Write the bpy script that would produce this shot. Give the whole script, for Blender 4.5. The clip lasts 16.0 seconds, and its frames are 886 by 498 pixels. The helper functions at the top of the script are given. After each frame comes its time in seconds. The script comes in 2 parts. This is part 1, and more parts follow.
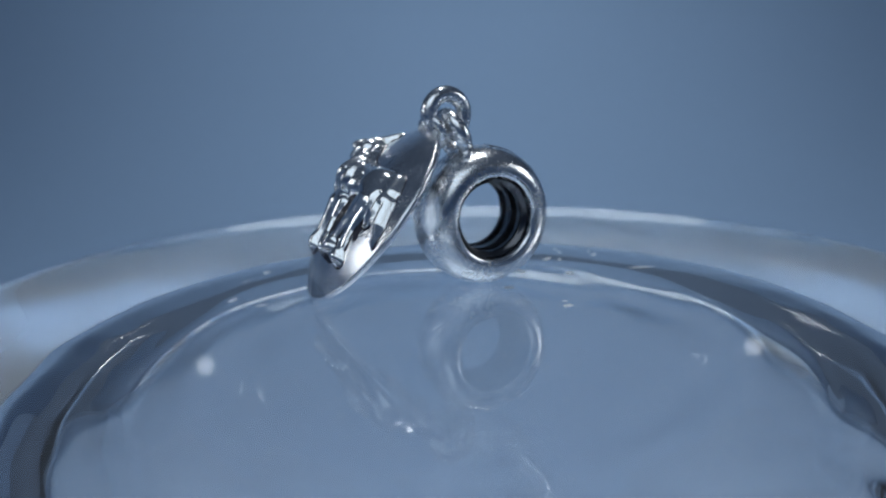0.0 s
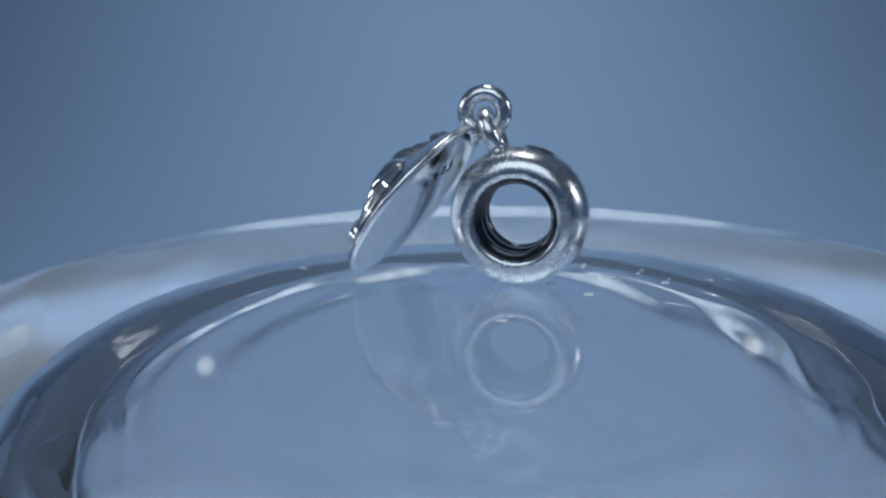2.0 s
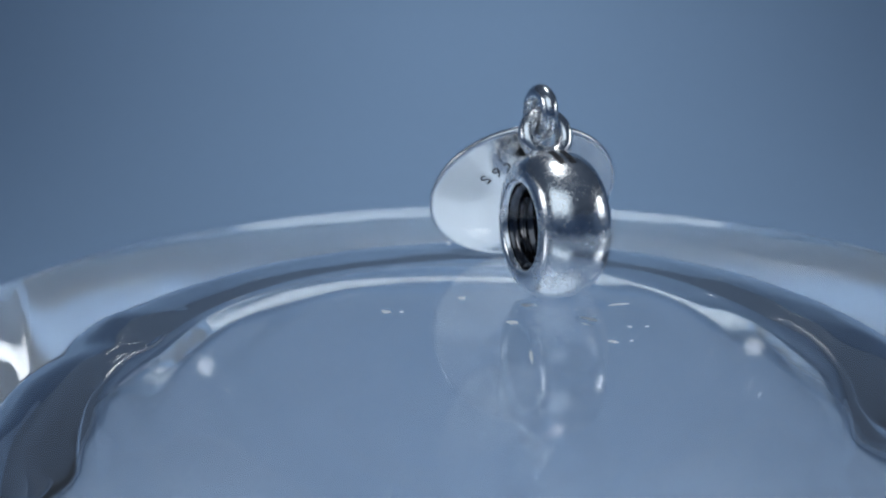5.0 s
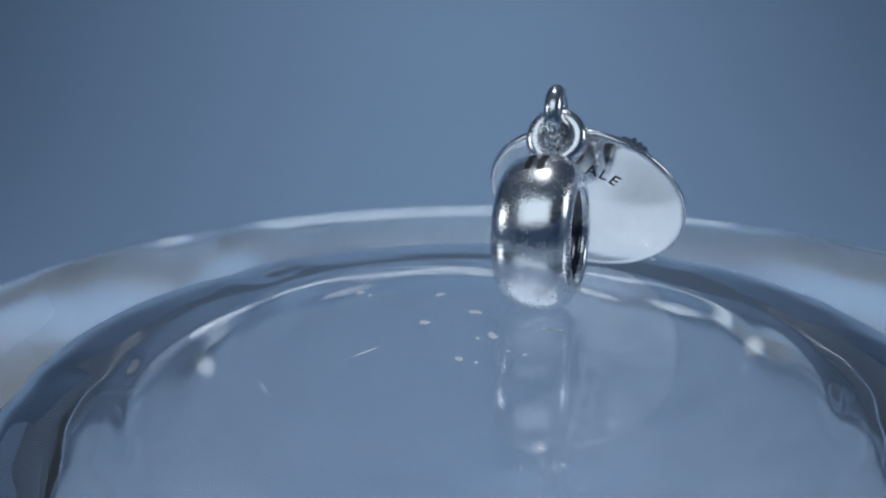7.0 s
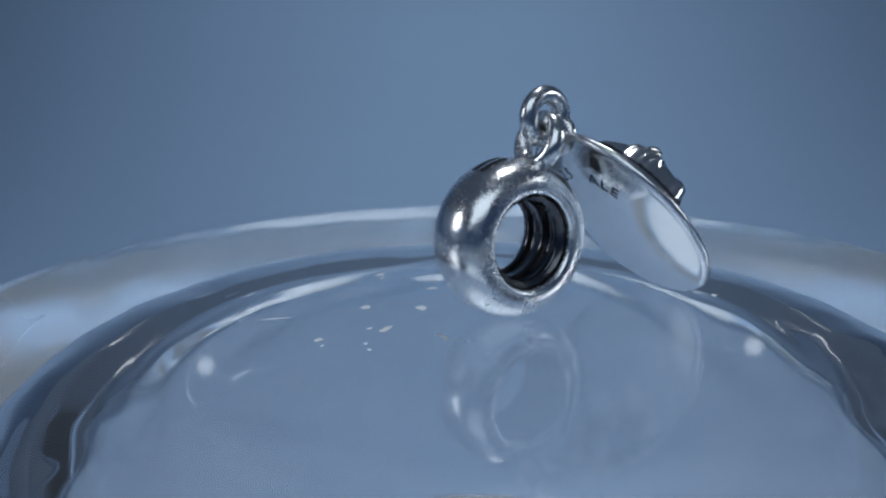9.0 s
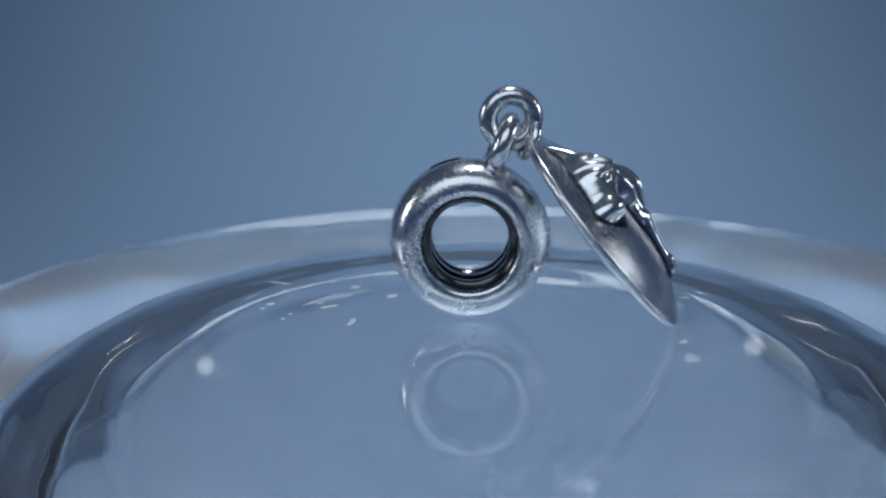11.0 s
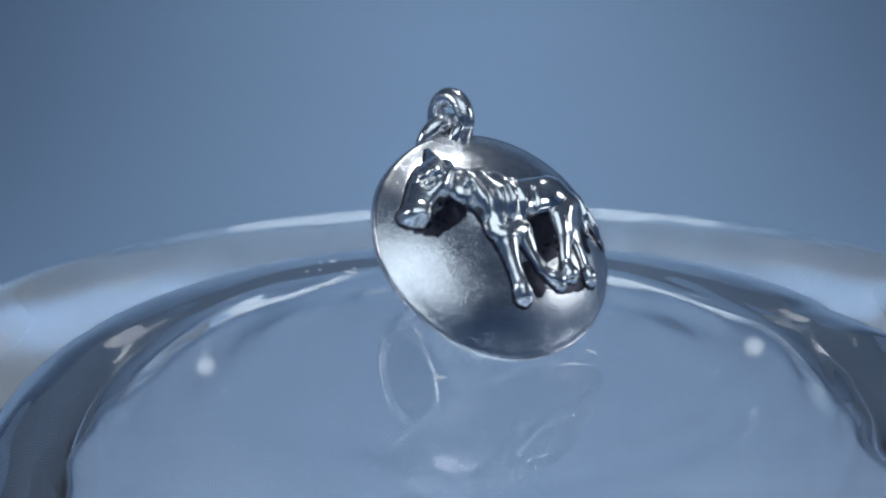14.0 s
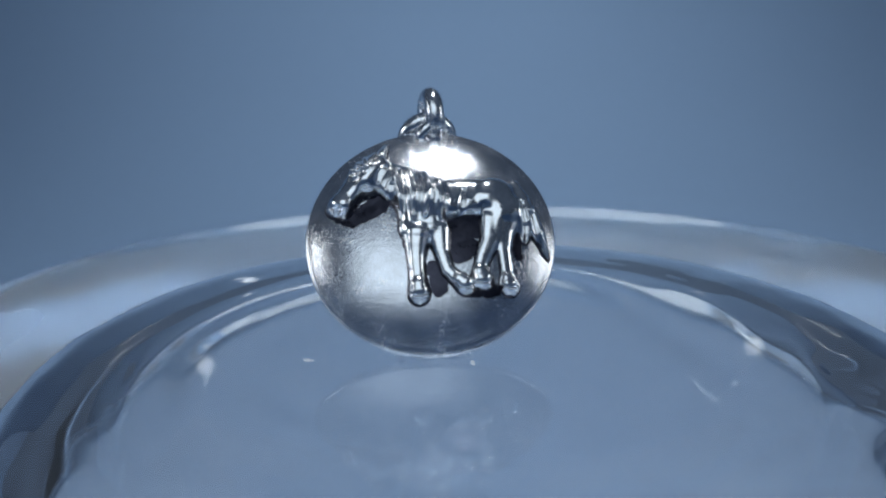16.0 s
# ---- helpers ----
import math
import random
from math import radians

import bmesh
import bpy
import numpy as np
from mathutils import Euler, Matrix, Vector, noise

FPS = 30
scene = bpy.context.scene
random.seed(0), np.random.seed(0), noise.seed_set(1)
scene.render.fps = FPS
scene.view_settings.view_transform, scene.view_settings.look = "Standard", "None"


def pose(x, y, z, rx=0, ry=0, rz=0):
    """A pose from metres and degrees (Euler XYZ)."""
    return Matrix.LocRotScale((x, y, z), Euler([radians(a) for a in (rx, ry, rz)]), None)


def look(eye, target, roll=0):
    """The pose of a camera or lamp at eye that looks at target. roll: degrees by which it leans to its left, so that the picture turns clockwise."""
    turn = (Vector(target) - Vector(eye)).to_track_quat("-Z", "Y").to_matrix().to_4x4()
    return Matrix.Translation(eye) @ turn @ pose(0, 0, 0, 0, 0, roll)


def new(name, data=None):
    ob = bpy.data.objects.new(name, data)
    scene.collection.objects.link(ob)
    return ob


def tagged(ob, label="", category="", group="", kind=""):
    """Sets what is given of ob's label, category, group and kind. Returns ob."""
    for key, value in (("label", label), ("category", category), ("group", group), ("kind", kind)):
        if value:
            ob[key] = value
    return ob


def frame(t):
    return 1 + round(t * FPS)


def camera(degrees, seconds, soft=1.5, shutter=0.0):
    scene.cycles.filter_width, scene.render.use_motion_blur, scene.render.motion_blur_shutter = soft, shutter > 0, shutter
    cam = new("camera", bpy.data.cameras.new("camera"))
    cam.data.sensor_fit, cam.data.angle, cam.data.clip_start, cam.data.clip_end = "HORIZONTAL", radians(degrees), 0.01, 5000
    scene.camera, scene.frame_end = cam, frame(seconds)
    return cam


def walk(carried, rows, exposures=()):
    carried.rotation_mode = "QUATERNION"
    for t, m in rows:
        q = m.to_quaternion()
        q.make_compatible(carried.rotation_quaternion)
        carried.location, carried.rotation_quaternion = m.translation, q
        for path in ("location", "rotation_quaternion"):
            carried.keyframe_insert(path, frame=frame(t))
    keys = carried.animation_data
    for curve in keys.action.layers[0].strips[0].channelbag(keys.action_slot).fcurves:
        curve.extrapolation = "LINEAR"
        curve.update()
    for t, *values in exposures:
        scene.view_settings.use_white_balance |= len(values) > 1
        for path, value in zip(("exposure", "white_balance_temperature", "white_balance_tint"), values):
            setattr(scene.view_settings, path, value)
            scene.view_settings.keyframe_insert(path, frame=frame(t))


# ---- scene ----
# The camera stands still before a turning glass with a silver dangle charm on it.
MM = 0.001
cam = camera(60.3, 16.0, soft=2.0)
cam.data.dof.use_dof, cam.data.dof.focus_distance, cam.data.dof.aperture_fstop = True, 0.044, 50.0
EYE = (-2.99 * MM, -46.80 * MM, 13.91 * MM)
AIM = (EYE[0], EYE[1] + math.cos(radians(12.97)), EYE[2] - math.sin(radians(12.97)))
walk(cam, [(0.0, look(EYE, AIM, -1.11)), (16.0, look(EYE, AIM, -1.11))], exposures=[(0.0, -0.07), (1.5, 0.03), (2.5, 0.11), (4.0, 0.06), (7.0, -0.11), (9.0, -0.09), (12.0, 0.02), (14.5, 0.18), (16.0, 0.0)])

# ---- light: one lamp overhead, an added front fill, lamps beside and behind, the dim blue room ----
world = bpy.data.worlds.new("world")
scene.world = world
world.use_nodes = True
# a dim blue room, paler towards its ceiling
wn, wl = world.node_tree.nodes, world.node_tree.links
w_co, w_axis, w_ramp = wn.new("ShaderNodeTexCoord"), wn.new("ShaderNodeSeparateXYZ"), wn.new("ShaderNodeValToRGB")
wl.new(w_co.outputs["Generated"], w_axis.inputs["Vector"])
wl.new(w_axis.outputs["Z"], w_ramp.inputs["Fac"])
wl.new(w_ramp.outputs["Color"], wn["Background"].inputs["Color"])
w_ramp.color_ramp.elements[0].position, w_ramp.color_ramp.elements[0].color = 0.1, (0.018, 0.026, 0.042, 1)
w_ramp.color_ramp.elements[1].position, w_ramp.color_ramp.elements[1].color = 1.0, (0.044, 0.064, 0.10, 1)
wn["Background"].inputs["Strength"].default_value = 1.0


def area_lamp(name, eye, target, size, watts, colour=(1, 1, 1), spread=180):
    data = bpy.data.lights.new(name, "AREA")
    data.shape, data.size, data.energy, data.color = "DISK", size, watts, colour
    data.spread = radians(spread)
    ob = new(name, data)
    ob.matrix_world = look(eye, target)
    return ob


COOL = (0.90, 0.96, 1.0)
area_lamp("overhead_lamp", (0.02, 0.06, 0.26), (0.03, 0.33, 0), 0.030, 0.44, COOL, 170)
# unseen soft panel added behind the camera to fill the silver's front
front_fill = area_lamp("front_fill_light", (-0.12, -0.46, 0.40), (0, 0, 0.0), 0.64, 0.80, (0.74, 0.88, 1.0), 170)
front_fill.data.shape, front_fill.data.size_y = "RECTANGLE", 0.45
area_lamp("side_lamp_right", (0.28, -0.02, 0.10), (0, 0, 0), 0.09, 0.035, COOL, 120)
area_lamp("side_lamp_left", (-0.28, -0.02, 0.10), (0, 0, 0), 0.09, 0.035, COOL, 120)
area_lamp("rear_lamp_right", (0.1415, 0.29, 0.1134), (0, 0, 0), 0.008, 0.0001, COOL, 120)
area_lamp("rear_lamp_left", (-0.1154, 0.29, 0.1178), (0, 0, 0), 0.008, 0.0001, COOL, 120)

# ---- materials ----
def material(name, colour, metallic=0.0, rough=0.5, grain=800.0, vary=0.1, bump=0.0, rough_vary=0.0, stain=120.0):
    m = bpy.data.materials.new(name)
    m.use_nodes = True
    n, l = m.node_tree.nodes, m.node_tree.links
    b = n["Principled BSDF"]
    b.inputs["Metallic"].default_value = metallic
    co = n.new("ShaderNodeTexCoord")
    fine, broad = n.new("ShaderNodeTexNoise"), n.new("ShaderNodeTexNoise")
    fine.inputs["Scale"].default_value, fine.inputs["Detail"].default_value = grain, 5
    broad.inputs["Scale"].default_value, broad.inputs["Detail"].default_value = stain, 3
    l.new(co.outputs["Object"], fine.inputs["Vector"])
    l.new(co.outputs["Object"], broad.inputs["Vector"])
    both = n.new("ShaderNodeMath")
    both.operation = "ADD"
    l.new(fine.outputs["Fac"], both.inputs[0])
    l.new(broad.outputs["Fac"], both.inputs[1])
    span = n.new("ShaderNodeMapRange")
    span.inputs["From Min"].default_value, span.inputs["From Max"].default_value = 0.6, 1.4
    span.inputs["To Min"].default_value, span.inputs["To Max"].default_value = 1 - vary, 1 + vary
    l.new(both.outputs[0], span.inputs["Value"])
    mul = n.new("ShaderNodeVectorMath")
    mul.operation = "SCALE"
    mul.inputs[0].default_value = colour
    l.new(span.outputs["Result"], mul.inputs["Scale"])
    l.new(mul.outputs["Vector"], b.inputs["Base Color"])
    rr = n.new("ShaderNodeMapRange")
    rr.inputs["From Min"].default_value, rr.inputs["From Max"].default_value = 0.6, 1.4
    rr.inputs["To Min"].default_value, rr.inputs["To Max"].default_value = max(0.0, rough - rough_vary), rough + rough_vary
    l.new(both.outputs[0], rr.inputs["Value"])
    l.new(rr.outputs["Result"], b.inputs["Roughness"])
    if bump:
        bp = n.new("ShaderNodeBump")
        bp.inputs["Strength"].default_value, bp.inputs["Distance"].default_value = 1.0, bump
        l.new(both.outputs[0], bp.inputs["Height"])
        l.new(bp.outputs["Normal"], b.inputs["Normal"])
    return m


def glass_material(name, tint, rough, clear=0.987):
    m = bpy.data.materials.new(name)
    m.use_nodes = True
    b = m.node_tree.nodes["Principled BSDF"]
    b.inputs["Base Color"].default_value = (*tint, 1)
    b.inputs["Transmission Weight"].default_value = clear
    b.inputs["Roughness"].default_value = rough
    b.inputs["IOR"].default_value = 1.5
    return m


SILVER = material("polished_silver", (0.90, 0.90, 0.91), 1.0, 0.23, 5000.0, 0.10, 0.000014, 0.13, 450.0)
RELIEF = material("bright_relief_silver", (0.92, 0.92, 0.92), 1.0, 0.18, 4000.0, 0.08, 0.000006, 0.08, 500.0)
MIRROR = material("mirror_silver", (0.92, 0.91, 0.90), 1.0, 0.11, 1500.0, 0.05, 0.000003, 0.05, 300.0)
SATIN = material("satin_silver", (0.86, 0.87, 0.90), 1.0, 0.21, 9500.0, 0.22, 0.000019, 0.10, 700.0)
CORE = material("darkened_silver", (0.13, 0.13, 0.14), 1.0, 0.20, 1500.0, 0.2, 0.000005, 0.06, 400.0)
PATINA_SHADE = material("patina_and_foot_shade", (0.06, 0.06, 0.08), 1.0, 0.32, 4000.0, 0.3, 0.000006, 0.1, 900.0)
NICK = material("white_nick", (0.88, 0.90, 0.92), 0.0, 0.3, 6000.0, 0.08)
OXIDE = material("oxidised_engraving", (0.03, 0.03, 0.035), 0.6, 0.5, 2000.0, 0.2)
GLASS = glass_material("clear_glass", (0.93, 0.96, 1.0), 0.0)
HAZY = glass_material("hazy_glass", (0.96, 0.97, 0.98), 0.22, 0.89)
PAPER = material("blue_backdrop_paper", (0.25, 0.37, 0.545), 0.0, 0.9, 300.0, 0.03, 0.0, 0.0, 8.0)
PALE = material("pale_blue_reflector", (0.66, 0.73, 0.80), 0.0, 0.45, 400.0, 0.03, 0.0, 0.05, 30.0)
DIM = material("blue_reflector_board", (0.44, 0.57, 0.74), 0.0, 0.9, 60.0, 0.08, 0.0, 0.0, 4.0)


# ---- mesh tools ----
def mesh_object(name, verts, faces, mat, parent=None, label="", smooth=True):
    me = bpy.data.meshes.new(name)
    me.from_pydata([tuple(v) for v in verts], [], faces)
    me.materials.append(mat)
    bm = bmesh.new()
    bm.from_mesh(me)
    bmesh.ops.recalc_face_normals(bm, faces=bm.faces)
    bm.to_mesh(me)
    bm.free()
    for p in me.polygons:
        p.use_smooth = smooth
    ob = new(name, me)
    if parent:
        ob.parent = parent
    if label:
        ob["label"] = label
    return ob


def lathe(profile, steps, closed, place):
    """Turns (radius, height) pairs round an axis; place(r, h, angle) gives the point."""
    n = len(profile)
    verts = [place(r, h, 2 * math.pi * k / steps) for k in range(steps) for r, h in profile]
    faces = []
    for k in range(steps):
        a, b = k * n, (k + 1) % steps * n
        for i in range(n if closed else n - 1):
            j = (i + 1) % n
            faces.append((a + i, a + j, b + j, b + i))
    return verts, faces


def torus(centre, axis, major, minor, stretch=1.0, up=(0, 0, 1), steps=48, ring=16):
    """A wire ring; stretch lengthens it along up."""
    axis, up = Vector(axis).normalized(), Vector(up)
    up = (up - axis * up.dot(axis)).normalized()
    side = up.cross(axis)
    centre = Vector(centre)
    verts, faces = [], []
    for k in range(steps):
        a = 2 * math.pi * k / steps
        out = side * math.cos(a) + up * math.sin(a)
        mid = side * math.cos(a) * major + up * math.sin(a) * major * stretch
        for i in range(ring):
            b = 2 * math.pi * i / ring
            verts.append((centre + mid + (out * math.cos(b) + axis * math.sin(b)) * minor) * MM)
    for k in range(steps):
        for i in range(ring):
            j, k2 = (i + 1) % ring, (k + 1) % steps
            faces.append((k * ring + i, k * ring + j, k2 * ring + j, k2 * ring + i))
    return verts, faces


# ---- the setting ----
def slab(name, lo, hi, mat, label, category):
    x0, y0, z0 = lo
    x1, y1, z1 = hi
    v = [(x, y, z) for x in (x0, x1) for y in (y0, y1) for z in (z0, z1)]
    f = [(0, 1, 3, 2), (4, 6, 7, 5), (0, 4, 5, 1), (2, 3, 7, 6), (0, 2, 6, 4), (1, 5, 7, 3)]
    return tagged(mesh_object(name, v, f, mat, smooth=False), label, category, kind="structure")


TABLE_Z = -0.0466


def build_sweep():
    """One sheet of paper: the table top, a wide curve, the wall behind."""
    line = [(-0.40, TABLE_Z)] + [(y, TABLE_Z) for y in (-0.2, 0.0, 0.12)]
    line += [(0.12 + 0.28 * math.sin(a), TABLE_Z + 0.28 - 0.28 * math.cos(a)) for a in np.linspace(0.06, math.pi / 2, 24)]
    line += [(0.40, 0.26)]
    n = len(line)
    verts = [(x, y, z) for x in (-0.5, 0.5) for y, z in line] + [(x, y + 0.004, z - 0.004) for x in (-0.5, 0.5) for y, z in line]
    faces = []
    for k in range(n - 1):
        faces.append((k, k + 1, n + k + 1, n + k))
        faces.append((2 * n + k, 3 * n + k, 3 * n + k + 1, 2 * n + k + 1))
    for a, b in ((0, 2 * n), (n, 3 * n)):
        for k in range(n - 1):
            faces.append((a + k, a + k + 1, b + k + 1, b + k))
    faces += [(0, n, 3 * n, 2 * n), (n - 1, 2 * n - 1, 4 * n - 1, 3 * n - 1)]
    return tagged(mesh_object("backdrop", verts, faces, PAPER), "plain blue-grey paper sweep under and behind the glass", "backdrop", kind="structure")


build_sweep()
# three unseen boards added so silver and glass have something pale to reflect
slab("side_reflector_left", (-0.512, -0.4, TABLE_Z), (-0.502, 0.40, 0.20), DIM, "unseen pale blue-grey reflector board added beside the table", "side board")
slab("front_reflector", (-0.50, -0.42, TABLE_Z), (0.50, -0.41, 0.18), DIM, "unseen pale blue-grey reflector board added behind the camera", "side board")
slab("side_reflector_right", (0.502, -0.4, TABLE_Z), (0.512, 0.40, 0.20), DIM, "unseen pale blue-grey reflector board added beside the table", "side board")

# ---- the upturned glass ----
GLASS_CENTRE = (-1.2 * MM, 2.1 * MM)


def build_glass():
    stand = tagged(new("glass_tumbler"), "clear thick-based glass tumbler standing upside down on blue paper", "glass")
    stand.location = (*GLASS_CENTRE, 0)
    profile = [(0.0, 0.0), (12, 0.0), (24, 0.0), (30.0, 0.0), (31.0, -0.02)]
    profile += [(31.0 + 6.2 * math.sin(a) ** 1.15, -2.6 + 2.6 * math.cos(a)) for a in np.linspace(0.2, math.pi / 2, 14)]
    profile += [(37.2, -8), (36.8, -22), (35.6, -45.2), (35.3, -45.8), (35.0, -46.2), (34.6, -46.5), (27.0, -46.5), (26.6, -46.2), (26.4, -45.8), (26.3, -45.0)]
    profile += [(28.6, -36), (29.8, -26), (30.1, -22.2)]
    # the hollow ends in a flat roof with a wide rounded corner
    profile += [(17.0 + 13.2 * math.sin(a), -20.6 + 6.6 * math.cos(a)) for a in np.linspace(math.pi / 2, 0.03, 44)]
    profile += [(r, -14.0) for r in (16, 15, 14, 13, 12, 11, 6, 0)]

    def place(r, h, a):
        wave = 0.0
        if -30 < h < -14.5 and r > 20:
            wave = 0.12 * math.sin(3 * a + 0.7) + 0.05 * math.sin(11 * a + 2.0) + 0.035 * math.sin(19 * a + h) + 0.03 * math.sin(31 * a - 1.7 * h)
            for mid, size, wide in ((3.95, 0.55, 0.06), (4.15, -0.5, 0.07), (2.4, 0.25, 0.06), (5.0, -0.3, 0.08)):
                wave += size * math.exp(-((a - mid) / wide) ** 2)
        if 11 < r < 29 and -20 < h < -13:
            # the moulded roof of the hollow ripples a little
            h += min(1.0, (r - 11) / 4) * (0.05 * math.sin(0.85 * r + 2.0 * math.sin(3 * a) + a) + 0.025 * math.sin(1.6 * r - 5 * a))
        return ((r + wave) * math.cos(a) * MM, (r + wave) * math.sin(a) * MM, h * MM)

    v, f = lathe(profile, 240, False, place)
    ob = mesh_object("glass_body", v, f, GLASS, stand)
    ob.visible_shadow = False
    bm = bmesh.new()
    bm.from_mesh(ob.data)
    bmesh.ops.remove_doubles(bm, verts=bm.verts, dist=1e-7)
    bmesh.ops.recalc_face_normals(bm, faces=bm.faces)
    # the inner wall is a little hazy
    ob.data.materials.append(HAZY)
    for face in bm.faces:
        mid = face.calc_center_median()
        if mid.z < -20 * MM and math.hypot(mid.x, mid.y) < 32.5 * MM:
            face.material_index = 1
    bm.to_mesh(ob.data)
    bm.free()
    return stand


glass = build_glass()


def build_nicks():
    """Small bright nicks and specks that ride on the turning glass."""
    rng = random.Random(4)
    spots = [(9.4, 2.6, 0.45, 0.16, 0.3), (13.0, 1.3, 0.22, 0.12, 0.9), (12.6, -3.6, 0.75, 0.045, -0.55), (7.6, -1.6, 0.28, 0.18, 0.5), (2.1, -7.0, 0.30, 0.17, 0.2),
             (1.9, -1.7, 0.34, 0.14, -0.4), (8.0, 5.9, 0.50, 0.11, 1.4), (5.3, 1.0, 0.40, 0.18, 0.8), (11.6, 3.6, 0.12, 0.09, 0.0), (12.0, 4.5, 0.09, 0.08, 0.0),
             (13.4, 2.2, 0.10, 0.07, 0.4), (2.6, -6.2, 0.12, 0.08, 0.0), (-12.6, 5.0, 0.30, 0.05, -0.2), (-9.1, 12.5, 0.22, 0.10, 0.6), (9.9, 1.8, 0.16, 0.08, 0.2)]
    for x, y, half, wide, turn in spots:
        half, wide = half * 1.4, wide * 1.8
        c, d = math.cos(turn), math.sin(turn)
        verts, faces = [(x * MM, y * MM, 0.05 * MM)], []
        for k in range(12):
            a = 2 * math.pi * k / 12
            q = rng.uniform(0.65, 1.2)
            u, w = half * q * math.cos(a), wide * q * math.sin(a)
            verts.append(((x + u * c - w * d) * MM, (y + u * d + w * c) * MM, 0.006 * MM))
        for k in range(12):
            faces.append((0, 1 + k, 1 + (k + 1) % 12))
        mesh_object("nick", verts, faces, NICK, glass, "small bright nick in the glass top")


build_nicks()


def build_bounce_disc():
    # unseen pale disc, added to bounce light up onto the charm's back
    prof = [(0.0, -45.9), (24.5, -45.9), (25.0, -46.0), (25.0, -46.5), (24.6, -46.55), (0.0, -46.55)]
    v, f = lathe(prof, 96, False, lambda r, h, a: (r * math.cos(a) * MM + GLASS_CENTRE[0], r * math.sin(a) * MM + GLASS_CENTRE[1], h * MM))
    return tagged(mesh_object("bounce_disc", v, f, PALE), "unseen pale blue-white reflector disc added under the upturned glass", "card")


build_bounce_disc()

# ---- the dangle charm ----
charm = tagged(new("dangle_charm"), "polished silver dangle charm of a bead and horse disc on glass", "charm")
BEAD = Vector((1.87, 3.34, 4.63))
BC, BS = math.cos(radians(10)), math.sin(radians(10))


def build_bead():
    prof = []
    for a in np.linspace(-82, 82, 33):
        s, c = math.sin(radians(a)), math.cos(radians(a))
        prof.append((3.0 + 1.62 * c ** 0.85, 2.26 * math.copysign(abs(s) ** 0.9, s)))
    side = [(3.04, 2.27), (2.83, 2.22), (2.71, 2.1), (2.66, 1.9), (2.66, 1.55), (2.35, 1.5), (2.28, 1.4), (2.28, 1.0), (2.45, 0.9), (2.45, 0.5), (2.28, 0.4)]

    def place(r, h, a):
        x, y = r * math.cos(a), h
        return ((BEAD.x + x * BC + y * BS) * MM, (BEAD.y - x * BS + y * BC) * MM, (BEAD.z + r * math.sin(a)) * MM)

    lip = side[:4]
    v, f = lathe([(r, -h) for r, h in reversed(lip)] + prof + lip, 96, False, place)
    body = mesh_object("bead", v, f, SILVER, charm, "round polished silver bead with a wide hole")
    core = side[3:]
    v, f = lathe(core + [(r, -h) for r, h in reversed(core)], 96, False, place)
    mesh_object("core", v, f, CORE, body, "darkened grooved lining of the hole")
    # two rows of fine engraved marks beside the loop
    rng = random.Random(9)
    verts, faces = [], []
    for k in range(13):
        for row in (-0.42, 0.30):
            a0, tall, wide = radians(62 + 1.75 * k), rng.uniform(0.28, 0.5), radians(rng.uniform(0.5, 1.0))
            first = len(verts)
            for lift in (4.60, 4.645):
                for h, a in ((row - tall / 2, a0 - wide), (row + tall / 2, a0 - wide), (row + tall / 2, a0 + wide), (row - tall / 2, a0 + wide)):
                    verts.append(place(lift - 0.1 * h * h, h, a))
            faces += [tuple(first + i for i in q) for q in ((0, 1, 2, 3), (4, 5, 6, 7), (0, 1, 5, 4), (1, 2, 6, 5), (2, 3, 7, 6), (3, 0, 4, 7))]
    mesh_object("engraved_marks", verts, faces, OXIDE, body, "fine dark engraved marks", smooth=False)


build_bead()
v, f = torus((0.15, 4.0, 9.98), (0.99, -0.15, 0.42), 1.28, 0.55, 1.05, (-0.42, 0, 1))
mesh_object("bead_loop", v, f, SILVER, charm, "small silver wire loop on top of the bead")
v, f = torus((-0.41, 3.95, 11.36), (0.12, 0.99, 0), 1.27, 0.54)
mesh_object("jump_ring", v, f, SILVER, charm, "round silver jump ring joining bead and disc")

# the disc: a shallow dome, leaning; its own axes are side, rise and out
TILT, FACE = radians(39), radians(162)
OUT = Vector((math.cos(FACE) * math.cos(TILT), math.sin(FACE) * math.cos(TILT), math.sin(TILT)))
RISE = Vector((-math.cos(FACE) * math.sin(TILT), -math.sin(FACE) * math.sin(TILT), math.cos(TILT)))
SIDE = RISE.cross(OUT)
DISC_R = 6.68
DISC = Vector((-5.35, 5.8, 5.45))


def dome(u, v):
    q = (u * u + v * v) / DISC_R ** 2
    return 1.75 * (1 - q ** 1.35) - 0.1


def hollow(u, v):
    """The polished back, bulging like a lens."""
    q = (u * u + v * v) / 6.3 ** 2
    return -0.46 - 0.65 * (1 - q)


def on_disc(u, v, w):
    return (DISC + SIDE * u + RISE * v + OUT * w) * MM


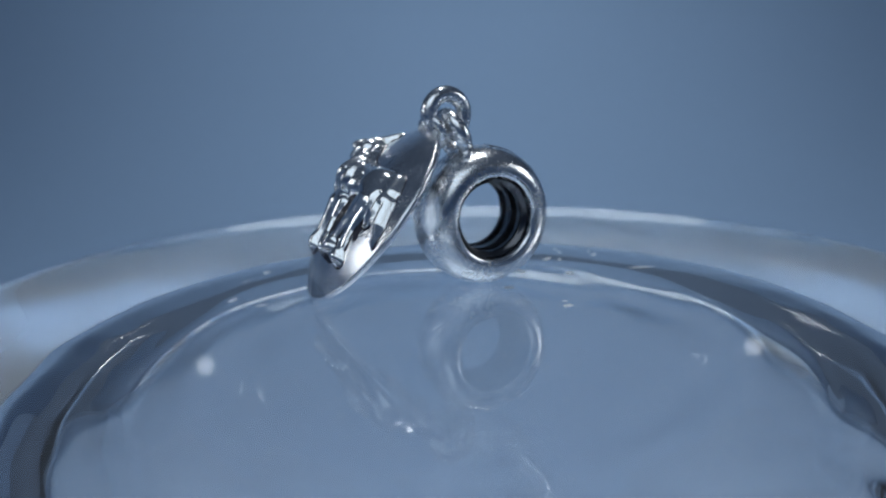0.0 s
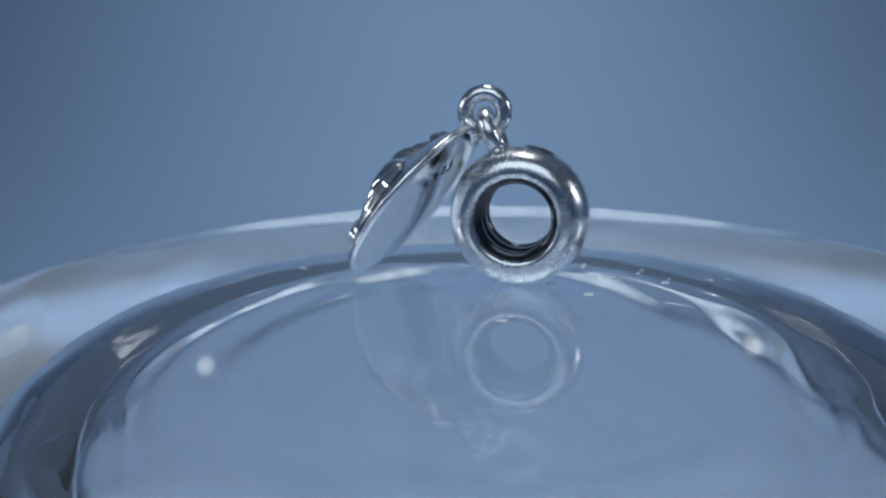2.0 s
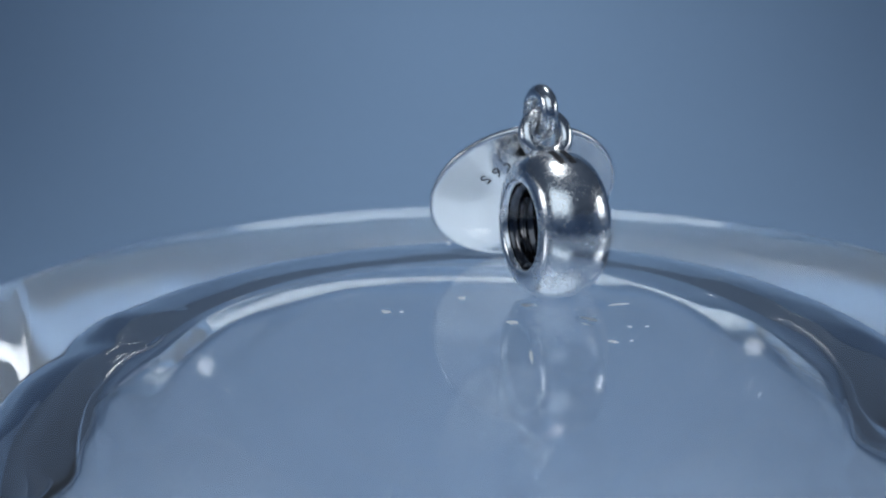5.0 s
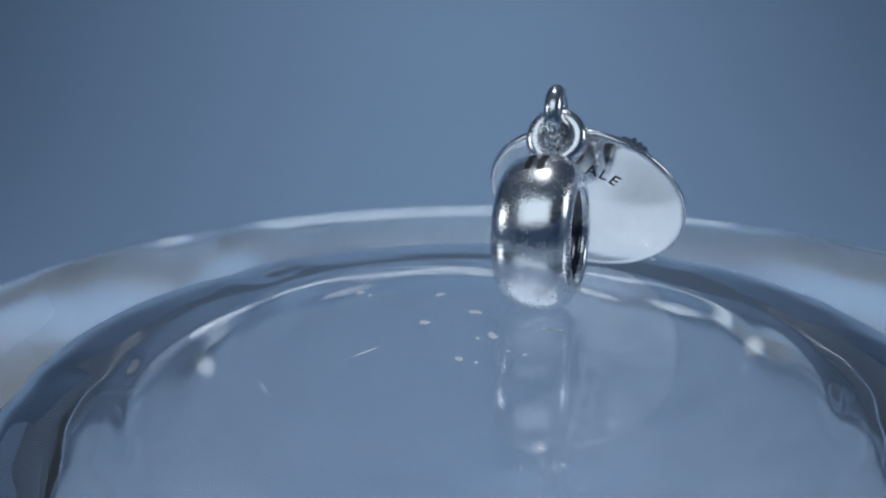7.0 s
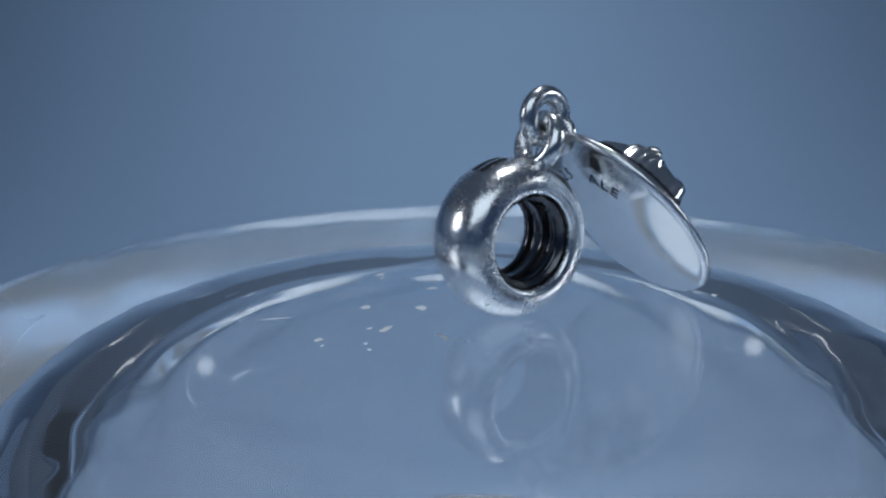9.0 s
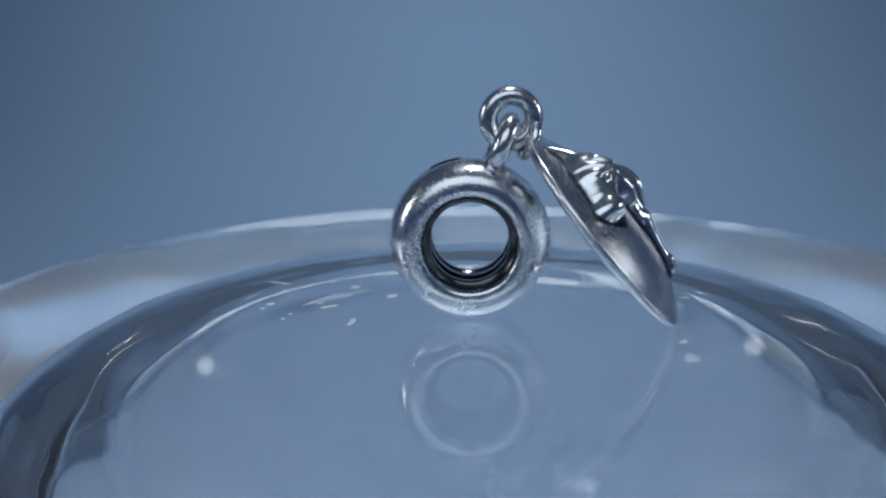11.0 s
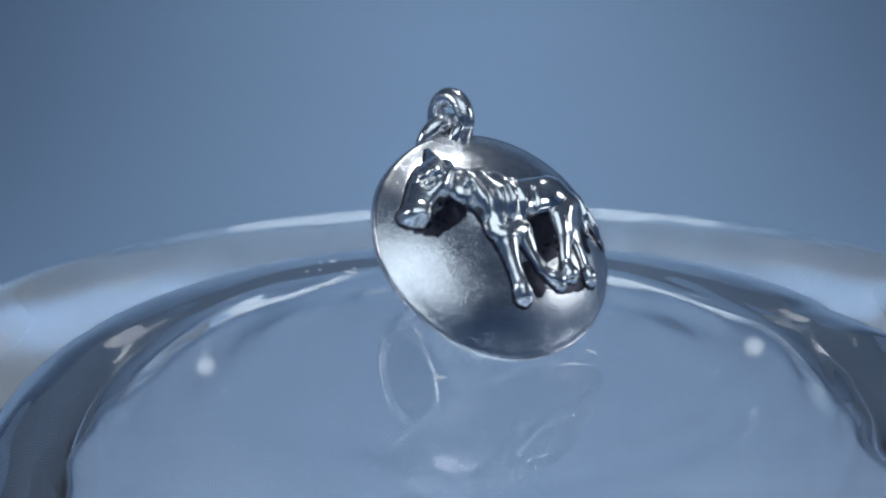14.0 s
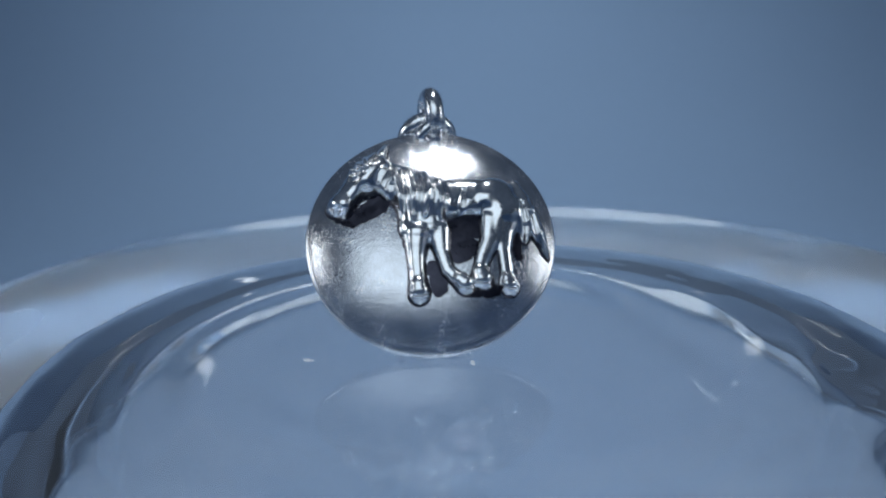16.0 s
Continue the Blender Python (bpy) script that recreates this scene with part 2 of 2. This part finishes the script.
def build_disc():
    def turned(name, prof, mat, label):
        v, f = lathe(prof, 128, False, lambda r, h, a: on_disc(r * math.cos(a), r * math.sin(a), h))
        return mesh_object(name, v, f, mat, charm, label)

    rim = [(6.45, dome(6.45, 0)), (6.60, 0.0), (6.67, -0.12), (6.66, -0.30), (6.55, -0.43), (6.4, -0.46)]
    face = turned("disc", [(r, dome(r, 0)) for r in np.linspace(0.0, 6.25, 30)] + rim, SATIN, "domed satin silver disc with a smooth edge")
    v, f = lathe([(6.4, -0.46)] + [(r, hollow(r, 0)) for r in np.linspace(6.3, 0.0, 26)], 128, False, lambda r, h, a: on_disc(r * math.cos(a), r * math.sin(a), h))
    mesh_object("back_plate", v, f, MIRROR, face, "polished silver back with engraved hallmark")
    return face


disc = build_disc()
v, f = torus((-1.35, 4.15, 10.25), (1.0, 0.25, 0.3), 0.8, 0.34, 1.1)
mesh_object("disc_bail", v, f, SILVER, charm, "small silver bail at the top of the disc")


# the horse: limbs and muscles as rounded strokes raised over the dome
# each stroke: points (side, rise, half-width), and how far it stands out
def stroke_height(gu, gv, pts, lift):
    best = np.zeros_like(gu)
    for (u0, v0, r0), (u1, v1, r1) in zip(pts, pts[1:]):
        du, dv = u1 - u0, v1 - v0
        s = np.clip(((gu - u0) * du + (gv - v0) * dv) / max(du * du + dv * dv, 1e-9), 0, 1)
        d = np.hypot(gu - u0 - s * du, gv - v0 - s * dv)
        r = r0 + s * (r1 - r0)
        h = np.sqrt(np.clip(1 - (d / r) ** 2.7, 0, None)) * r * lift
        best = np.maximum(best, h)
    return best


def build_horse():
    n = 270
    axis = np.linspace(-6.5, 6.5, n)
    gu, gv = np.meshgrid(axis, axis, indexing="ij")
    k = DISC_R / 362.0
    lean = radians(28)

    def P(h, *rows):
        out = []
        for x, y, r in rows:
            u, w = (x - 422) * k, (476 - y) * k
            v = w
            for _ in range(4):
                v = (w - (dome(u, v) + h) * math.sin(lean)) / math.cos(lean)
            out.append((u, v, r * k))
        return out

    def S(h, *rows):
        """A stroke whose thickest place stands h millimetres above the dome."""
        h *= 0.52
        return P(h * 0.7, *rows), h / (max(r for _, _, r in rows) * k)

    strokes = [
        S(1.55, (430, 362, 74), (500, 356, 62), (575, 352, 62)),  # barrel
        S(1.70, (612, 356, 68), (638, 388, 56)),  # rump
        S(1.80, (402, 378, 80), (390, 430, 58), (383, 470, 36)),  # shoulder
        S(1.70, (395, 345, 78), (340, 312, 66), (290, 276, 48)),  # neck
        S(2.40, (262, 262, 52), (226, 298, 50), (192, 335, 41), (166, 368, 36)),  # head
        S(1.70, (156, 372, 32), (176, 382, 30)),  # muzzle
        S(2.00, (256, 286, 46), (248, 310, 44)),  # jaw
        S(1.35, (383, 465, 36), (380, 520, 25), (382, 560, 23), (384, 596, 26)),  # near fore leg
        S(1.25, (384, 604, 27), (386, 616, 30)),
        S(1.10, (442, 450, 36), (450, 510, 22), (466, 560, 20), (492, 584, 22)),  # other fore leg
        S(1.10, (498, 588, 24), (510, 598, 28)),
        S(1.35, (645, 400, 54), (628, 455, 34), (624, 505, 22), (630, 570, 21)),  # near hind leg
        S(1.25, (630, 594, 24), (633, 606, 28)),
        S(1.10, (600, 425, 42), (586, 478, 29), (562, 530, 22), (553, 560, 20)),  # other hind leg
        S(1.10, (554, 570, 24), (560, 586, 29)),
        S(1.20, (670, 328, 22), (690, 368, 28), (692, 430, 30), (684, 484, 12)),  # tail
        S(1.10, (706, 400, 24), (730, 470, 24), (750, 538, 8)),
        S(1.60, (275, 240, 22), (295, 190, 8)),  # ear
    ]
    field = np.zeros_like(gu)
    for pts, lift in strokes:
        field += stroke_height(gu, gv, pts, lift) ** 4.0
    field = field ** 0.25
    # locks, eye and muscles stand on or cut into the body
    details = [(1.0, ((x0, y0, 13), (x1, y1, 20), (x2, y2, 6)), 0.34) for x0, y0, x1, y1, x2, y2 in (
        (326, 272, 334, 330, 340, 395), (366, 276, 378, 340, 374, 418), (410, 292, 420, 345, 406, 408), (448, 312, 458, 355, 450, 415))]
    details += [(1.8, ((x, 262, 11), (x - 6, 230, 6)), 0.35) for x in (198, 220, 243)]
    details += [
        (2.0, ((211, 277, 20), (214, 276, 20)), -0.34), (2.0, ((212, 276, 12), (214, 276, 12)), 0.42),
        (2.0, ((160, 364, 10), (166, 362, 10)), -0.40), (1.9, ((124, 388, 6), (152, 397, 7), (186, 392, 6), (206, 374, 5)), -0.34),
        (1.6, ((520, 320, 8), (510, 365, 10), (498, 410, 8)), -0.20), (1.6, ((318, 300, 9), (310, 340, 10), (336, 384, 8)), -0.30),
        (1.1, ((684, 370, 7), (690, 430, 8), (684, 480, 5)), -0.30), (1.1, ((712, 400, 7), (722, 450, 8), (736, 510, 5)), -0.30),
        (1.6, ((270, 250, 7), (288, 204, 5)), -0.3)]
    body = field > 0.25
    for h, rows, amp in details:
        pts = P(h, *rows)
        shape = np.zeros_like(gu)
        for (u0, v0, r0), (u1, v1, r1) in zip(pts, pts[1:]):
            du, dv = u1 - u0, v1 - v0
            s = np.clip(((gu - u0) * du + (gv - v0) * dv) / max(du * du + dv * dv, 1e-9), 0, 1)
            d = np.hypot(gu - u0 - s * du, gv - v0 - s * dv) / (r0 + s * (r1 - r0))
            shape = np.maximum(shape, np.clip(1 - d * d, 0, None))
        field += np.where(body, amp * shape, 0)
    soft = field.copy()
    for _ in range(7):
        p = np.pad(soft, 1, mode="edge")
        soft = (p[1:-1, 1:-1] * 4 + p[:-2, 1:-1] + p[2:, 1:-1] + p[1:-1, :-2] + p[1:-1, 2:]) / 8
    keep = (soft > 0.02) & (np.hypot(gu, gv) < 6.45)
    index, verts, faces, cells = {}, [], [], []
    for i in range(n - 1):
        for j in range(n - 1):
            if keep[i, j] or keep[i + 1, j] or keep[i, j + 1] or keep[i + 1, j + 1]:
                quad = []
                for a, b in ((i, j), (i + 1, j), (i + 1, j + 1), (i, j + 1)):
                    if (a, b) not in index:
                        index[a, b] = len(verts)
                        u, w = gu[a, b], gv[a, b]
                        verts.append(on_disc(u, w, dome(u, w) + soft[a, b] - 0.03))
                    quad.append(index[a, b])
                faces.append(quad)
                cells.append((i, j))
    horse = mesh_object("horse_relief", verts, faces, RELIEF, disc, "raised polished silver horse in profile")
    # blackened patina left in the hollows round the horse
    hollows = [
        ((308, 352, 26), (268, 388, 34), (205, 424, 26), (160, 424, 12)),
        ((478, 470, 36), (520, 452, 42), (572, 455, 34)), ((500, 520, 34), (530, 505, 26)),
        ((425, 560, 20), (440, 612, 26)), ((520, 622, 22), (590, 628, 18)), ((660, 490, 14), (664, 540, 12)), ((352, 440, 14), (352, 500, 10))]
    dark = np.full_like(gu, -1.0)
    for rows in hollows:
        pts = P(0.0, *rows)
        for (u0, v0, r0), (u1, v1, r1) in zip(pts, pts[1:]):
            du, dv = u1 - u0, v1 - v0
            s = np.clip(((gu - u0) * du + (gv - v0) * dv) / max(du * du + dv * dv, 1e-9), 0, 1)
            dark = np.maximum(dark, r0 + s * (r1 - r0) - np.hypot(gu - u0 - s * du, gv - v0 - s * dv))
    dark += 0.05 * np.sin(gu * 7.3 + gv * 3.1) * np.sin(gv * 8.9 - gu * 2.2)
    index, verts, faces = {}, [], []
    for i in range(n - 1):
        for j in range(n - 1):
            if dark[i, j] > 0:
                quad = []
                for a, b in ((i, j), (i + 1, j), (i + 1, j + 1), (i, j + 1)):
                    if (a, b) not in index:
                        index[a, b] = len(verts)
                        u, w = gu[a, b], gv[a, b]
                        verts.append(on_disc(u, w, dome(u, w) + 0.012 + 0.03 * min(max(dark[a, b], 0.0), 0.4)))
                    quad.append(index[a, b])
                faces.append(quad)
    mesh_object("patina", verts, faces, PATINA_SHADE, disc, "blackened silver left in the hollows")
    # crease shade painted in: the relief's low foot takes the patina black too
    horse.data.materials.append(PATINA_SHADE)
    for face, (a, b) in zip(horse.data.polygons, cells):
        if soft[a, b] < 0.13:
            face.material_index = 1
    return horse


build_horse()


# the hallmark, cut into the hollow back along its upper edge
def hallmark(text, angle, radius):
    cu = bpy.data.curves.new("letter", "FONT")
    cu.body, cu.size, cu.align_x, cu.align_y, cu.extrude = text, 1.15, "CENTER", "CENTER", 0.03
    tmp = bpy.data.objects.new("letter", cu)
    scene.collection.objects.link(tmp)
    bpy.context.view_layer.update()
    me = bpy.data.meshes.new_from_object(tmp.evaluated_get(bpy.context.evaluated_depsgraph_get()))
    bpy.data.objects.remove(tmp)
    a = radians(angle)
    for p in me.vertices:
        # seen from behind, side runs the other way
        x, y = p.co.x, p.co.y + radius
        u, w = x * math.cos(a) + y * math.sin(a), -x * math.sin(a) + y * math.cos(a)
        p.co = on_disc(-u, w, hollow(u, w) + 0.01 + p.co.z)
    me.materials.clear()
    me.materials.append(OXIDE)
    ob = new("hallmark_letter", me)
    ob.parent = disc
    ob["label"] = "dark engraved hallmark letter"


for ch, ang in (("S", -52), ("9", -38), ("2", -26), ("5", -14), ("A", 20), ("L", 32), ("E", 43)):
    hallmark(ch, ang, 3.9)


def motions():
    rows = [0.8 * k for k in range(20)] + [15.5, 15.7, 16.0]

    def angle(t):
        t = min(t, 15.6)
        return -18.36 * (t - 1.7) - 3.2 + 7.4 * ((t - 7.6) / 7.6) ** 2

    spin = [(t, angle(t)) for t in rows]
    walk(charm, [(t, pose(0, 0, 0, 0, 0, a)) for t, a in spin])
    walk(glass, [(t, pose(GLASS_CENTRE[0], GLASS_CENTRE[1], 0, 0, 0, a)) for t, a in spin])


motions()
